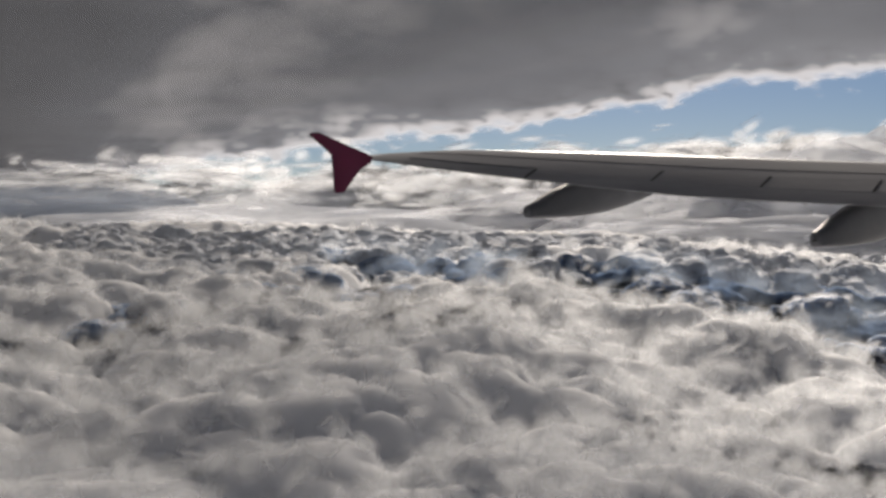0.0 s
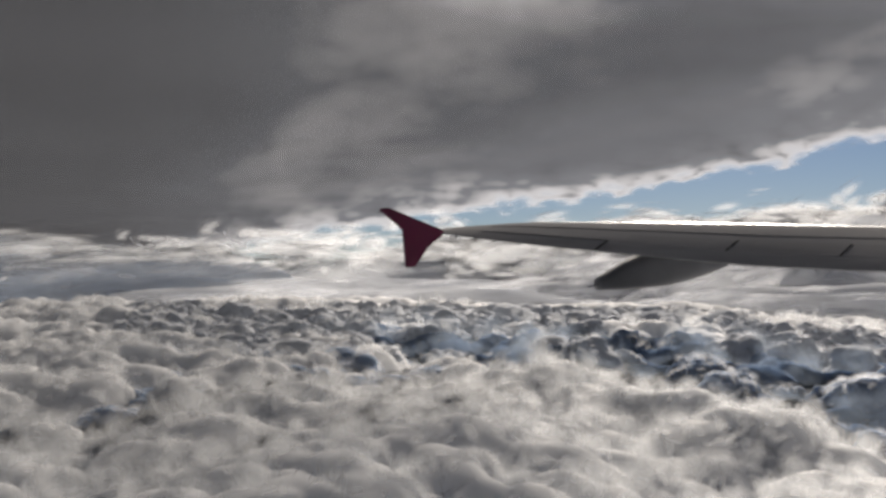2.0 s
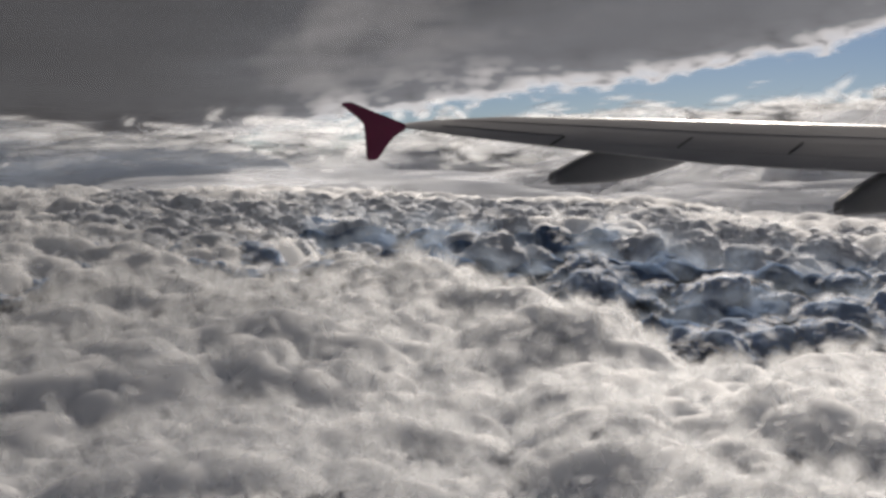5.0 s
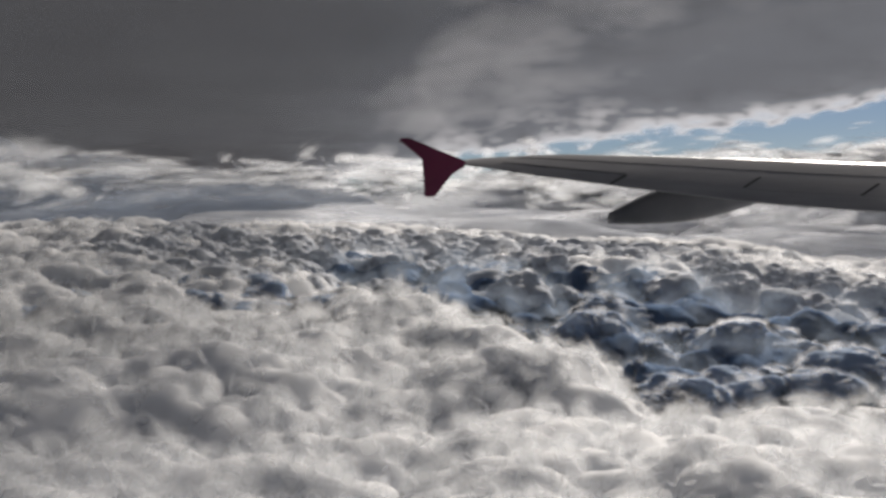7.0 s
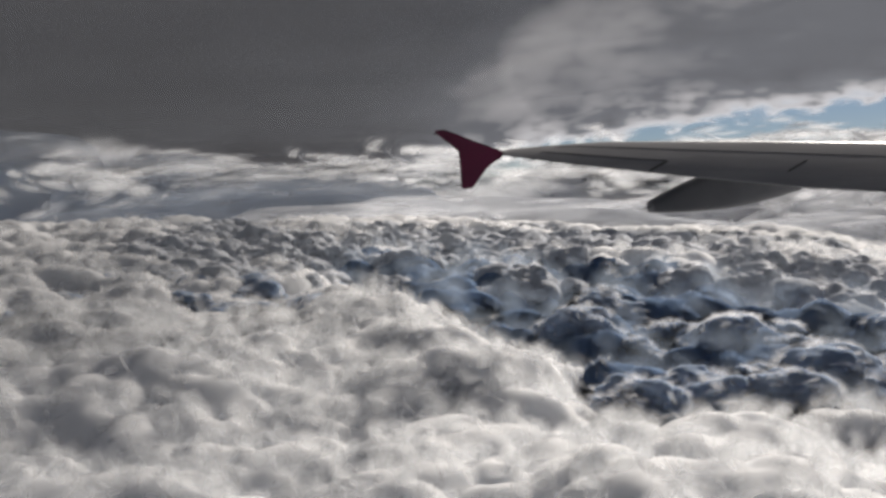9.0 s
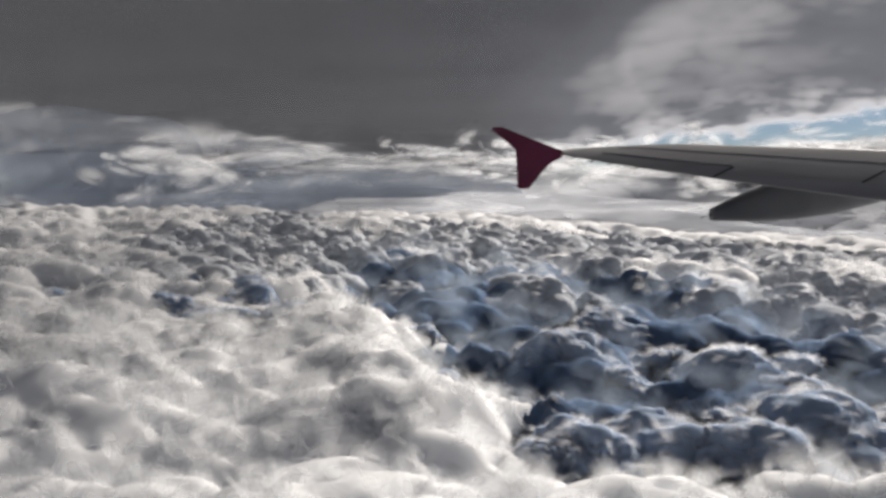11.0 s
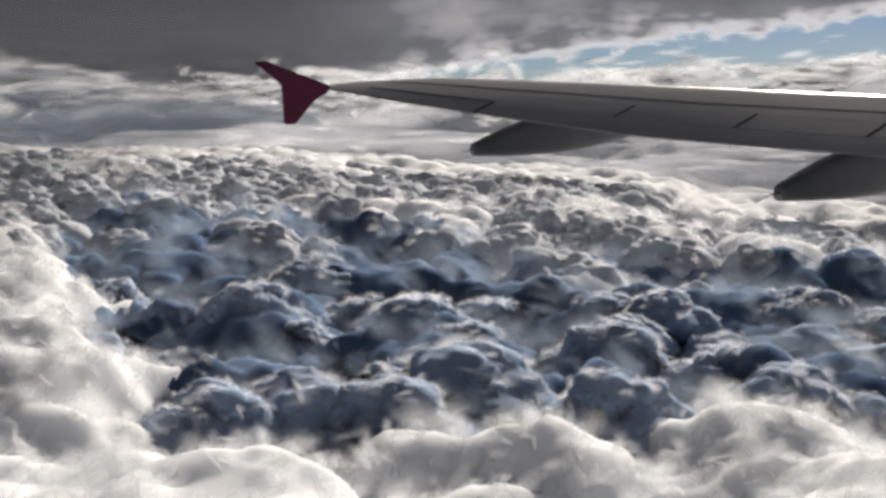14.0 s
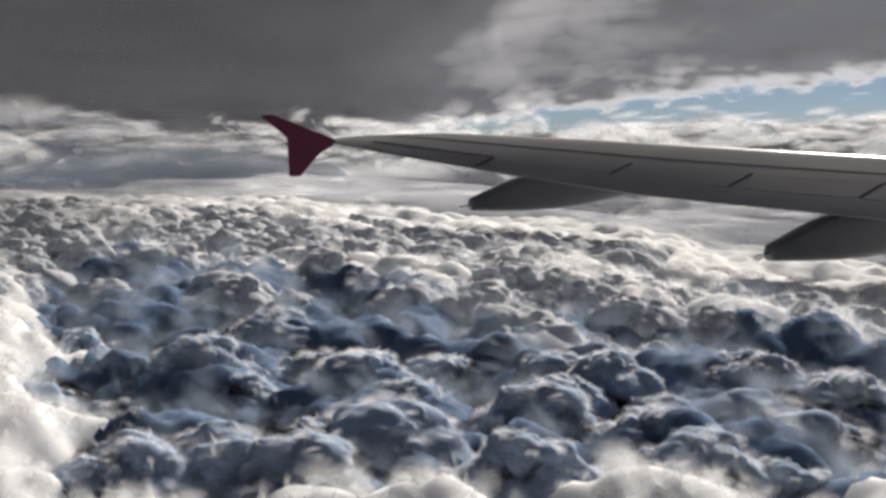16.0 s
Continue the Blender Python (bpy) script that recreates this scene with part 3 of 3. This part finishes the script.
def skin_mesh(name, s0, s1, c0, c1, mat, sides=(1, -1), lift=0.0, ns=24, nc=14):
    """A closed piece of the wing's skin between two stations and two chord lines."""
    verts, faces = [], []
    ring = []
    for k in range(nc + 1):
        ring.append((c0 + (c1 - c0) * k / nc, 1))
    for k in range(nc, -1, -1):
        ring.append((c0 + (c1 - c0) * k / nc, -1))
    n = len(ring)
    for j in range(ns + 1):
        s = s0 + (s1 - s0) * j / ns
        for c, side in ring:
            v = on_wing(s, c, side)
            if side < 0 and len(sides) == 1:
                v = on_wing(s, c, 1) - Vector((0, 0, 0.012))
            v.z += lift
            verts.append(v)
    for j in range(ns):
        for k in range(n):
            a, b = j * n + k, j * n + (k + 1) % n
            faces.append((a, b, b + n, a + n))
    faces.append(tuple(range(n - 1, -1, -1)))
    faces.append(tuple(range(ns * n, ns * n + n)))
    return mesh_from(name, verts, faces, mat, len(sides) > 1)


def strip_mesh(name, points, width, mat, lift=0.006):
    """A thin raised strip along points of the upper skin, given as (s, c)."""
    verts, faces = [], []
    for k, (s, c) in enumerate(points):
        p = on_wing(s, c, 1)
        q = on_wing(*points[min(k + 1, len(points) - 1)], 1) - on_wing(*points[max(k - 1, 0)], 1)
        side = q.cross(Vector((0, 0, 1))).normalized() * width / 2
        up = Vector((0, -0.2, 1)) * lift
        verts += [p - side, p - side + up, p + side + up, p + side]
    for k in range(len(points) - 1):
        for e in range(4):
            a, b = 4 * k + e, 4 * k + (e + 1) % 4
            faces.append((a, b, b + 4, a + 4))
    faces += [(3, 2, 1, 0), tuple(range(len(verts) - 4, len(verts)))]
    return mesh_from(name, verts, faces, mat, False)


wing = tagged(new("aircraft_wing"), "grey airliner wing with magenta wingtip fence, seen from behind", "aircraft wing")
part("wing_box", skin_mesh("wing_box", -0.2, 13.0, 0.0, 0.9, SKIN, ns=70, nc=26), wing)
part("leading_edge_slat", skin_mesh("leading_edge_slat", 0.35, 13.0, 0.9, 1.0, BARE, ns=60, nc=8), wing, "polished bare-metal leading edge")
part("aileron", skin_mesh("aileron", 0.55, 2.75, 0.004, 0.24, SKIN_PANEL, (1,), 0.004), wing, "slightly darker grey aileron at the trailing edge")
for s0, s1 in ((2.82, 7.3), (7.36, 13.0)):
    part("flap", skin_mesh("flap", s0, s1, 0.004, 0.17, SKIN_PANEL, (1,), 0.004), wing, "grey trailing-edge flap")
for s0, s1 in ((3.0, 4.75), (4.8, 6.55), (6.6, 8.35), (8.4, 10.2)):
    part("spoiler", skin_mesh("spoiler", s0, s1, 0.19, 0.42, SKIN_PANEL, (1,), 0.004), wing, "grey spoiler panel lying flush on the wing")
    part("spoiler_seam", strip_mesh("spoiler_seam", [(s1 + 0.025, 0.2 + 0.022 * k) for k in range(11)], 0.035, SEAM, 0.007), wing, "dark gap between spoiler panels")
part("aileron_seam", strip_mesh("aileron_seam", [(0.55 + 0.11 * k, 0.25) for k in range(21)], 0.022, SEAM, 0.008), wing, "dark hinge gap of the aileron")
part("aileron_end_seam", strip_mesh("aileron_end_seam", [(2.785, 0.01 + 0.022 * k) for k in range(11)], 0.05, SEAM, 0.009), wing, "dark gap at the aileron's end")
part("spar_seam", strip_mesh("spar_seam", [(0.5 + 0.3 * k, 0.56) for k in range(42)], 0.012, SEAM, 0.006), wing, "thin dark skin joint")

# wingtip fence: a swept plate with an upper and a lower blade
FENCE_DIR = Vector((0.8, 0.6, 0))


def fence_mesh():
    outline = [(-1.20, 2.07), (-1.17, 2.10), (-1.02, 2.11), (-0.74, 2.01), (-0.46, 1.905), (-0.2, 1.815), (0.06, 1.72), (0.10, 1.66), (0.02, 1.585), (-0.09, 1.53), (-0.18, 1.47), (-0.27, 1.38),
               (-0.37, 1.26), (-0.46, 1.15), (-0.51, 1.09), (-0.55, 1.065), (-0.69, 1.06), (-0.725, 1.08), (-0.735, 1.3), (-0.75, 1.55), (-0.765, 1.72), (-0.90, 1.84), (-1.05, 1.95)]
    bm = bmesh.new()
    side = Vector((0.6, -0.8, 0)) * 0.03
    ring = []
    for a, z in outline:
        v = TIP + FENCE_DIR * a
        v.z = z - 0.10
        ring.append(v)
    f1 = bm.faces.new([bm.verts.new(v + side) for v in ring])
    f2 = bm.faces.new([bm.verts.new(v - side) for v in reversed(ring)])
    n = len(ring)
    lo, hi = list(f1.verts), list(reversed(f2.verts))
    for k in range(n):
        bm.faces.new((lo[k], hi[k], hi[(k + 1) % n], lo[(k + 1) % n]))
    bmesh.ops.recalc_face_normals(bm, faces=bm.faces)
    bmesh.ops.bevel(bm, geom=[e for e in bm.edges if e in f1.edges[:] or e in f2.edges[:]], offset=0.018, segments=2, affect="EDGES")
    bmesh.ops.triangulate(bm, faces=[f for f in bm.faces if len(f.verts) > 4])
    me = bpy.data.meshes.new("wingtip_fence")
    bm.to_mesh(me)
    bm.free()
    me.materials.append(PURPLE)
    return me


fence = part("wingtip_fence", fence_mesh(), wing, "dark magenta swept wingtip fence")


# flap track fairings: canoe bodies under the rear edge
CANOE = Vector((0.75, 0.66, 0)).normalized()


def canoe_mesh():
    """Along its length: distance, top, bottom, half width; the origin is the blunt rear end."""
    rows = ((0.0, 0.085, -0.09, 0.09), (0.03, 0.105, -0.105, 0.105), (0.3, 0.22, -0.112, 0.14), (0.65, 0.36, -0.118, 0.17), (1.0, 0.47, -0.115, 0.20), (1.5, 0.56, -0.09, 0.21),
            (2.0, 0.60, -0.03, 0.21), (2.5, 0.62, 0.06, 0.19), (3.0, 0.62, 0.17, 0.16), (3.4, 0.60, 0.28, 0.12), (3.8, 0.58, 0.42, 0.06))
    ts = np.linspace(0, 3.8, 44)
    ts[1] = 0.03
    cols = list(zip(*rows))
    side = Vector((-CANOE.y, CANOE.x, 0))
    verts, faces, n = [], [], 20
    for t in ts:
        top, low, w = (float(np.interp(t, cols[0], cols[k])) for k in (1, 2, 3))
        for k in range(n):
            a = 2 * math.pi * k / n
            cs, sn = math.cos(a), math.sin(a)
            cs = math.copysign(abs(cs) ** 0.5, cs)
            sn = math.copysign(abs(sn) ** 0.6, sn)
            v = CANOE * t + side * (w * cs)
            v.z = (top + low) / 2 + (top - low) / 2 * sn
            verts.append(v)
    for j in range(len(ts) - 1):
        for k in range(n):
            a, b = j * n + k, j * n + (k + 1) % n
            faces.append((a, a + n, b + n, b))
    faces += [tuple(range(n)), tuple(range(len(verts) - 1, len(verts) - n - 1, -1))]
    return mesh_from("flap_track_fairing", verts, faces, FAIRING)


def rod(name, a, b, r, mat):
    d = (b - a).normalized()
    u = d.orthogonal().normalized()
    w = d.cross(u)
    verts = [p + (u * math.cos(k * math.pi / 3) + w * math.sin(k * math.pi / 3)) * q for p, q in ((a, r), (b, r * 0.5)) for k in range(6)]
    faces = [(k, (k + 1) % 6, 6 + (k + 1) % 6, 6 + k) for k in range(6)] + [tuple(range(5, -1, -1)), tuple(range(6, 12))]
    return mesh_from(name, verts, faces, mat)


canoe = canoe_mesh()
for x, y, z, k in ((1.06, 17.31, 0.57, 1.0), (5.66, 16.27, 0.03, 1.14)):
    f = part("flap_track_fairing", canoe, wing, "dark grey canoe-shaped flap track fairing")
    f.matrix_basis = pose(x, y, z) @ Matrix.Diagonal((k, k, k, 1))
    wick = part("discharge_wick", rod("discharge_wick", Vector((0.02, 0, 0)), Vector((-0.17, -0.04, -0.05)), 0.012, SEAM), f, "thin dark discharge wick")
for s in (0.35, 0.7, 1.05, 1.5):
    a = rear(s)
    part("discharge_wick", rod("discharge_wick", a, a - AHEAD * 0.16 - Vector((0, 0, 0.03)), 0.009, SEAM), wing, "thin dark discharge wick")
for a, z in ((-0.76, 1.52), (-0.74, 1.25), (-0.73, 1.02), (-1.12, 1.93)):
    v = TIP + FENCE_DIR * a
    v.z = z
    part("discharge_wick", rod("discharge_wick", v, v - FENCE_DIR * 0.12, 0.008, SEAM), fence, "thin dark discharge wick")
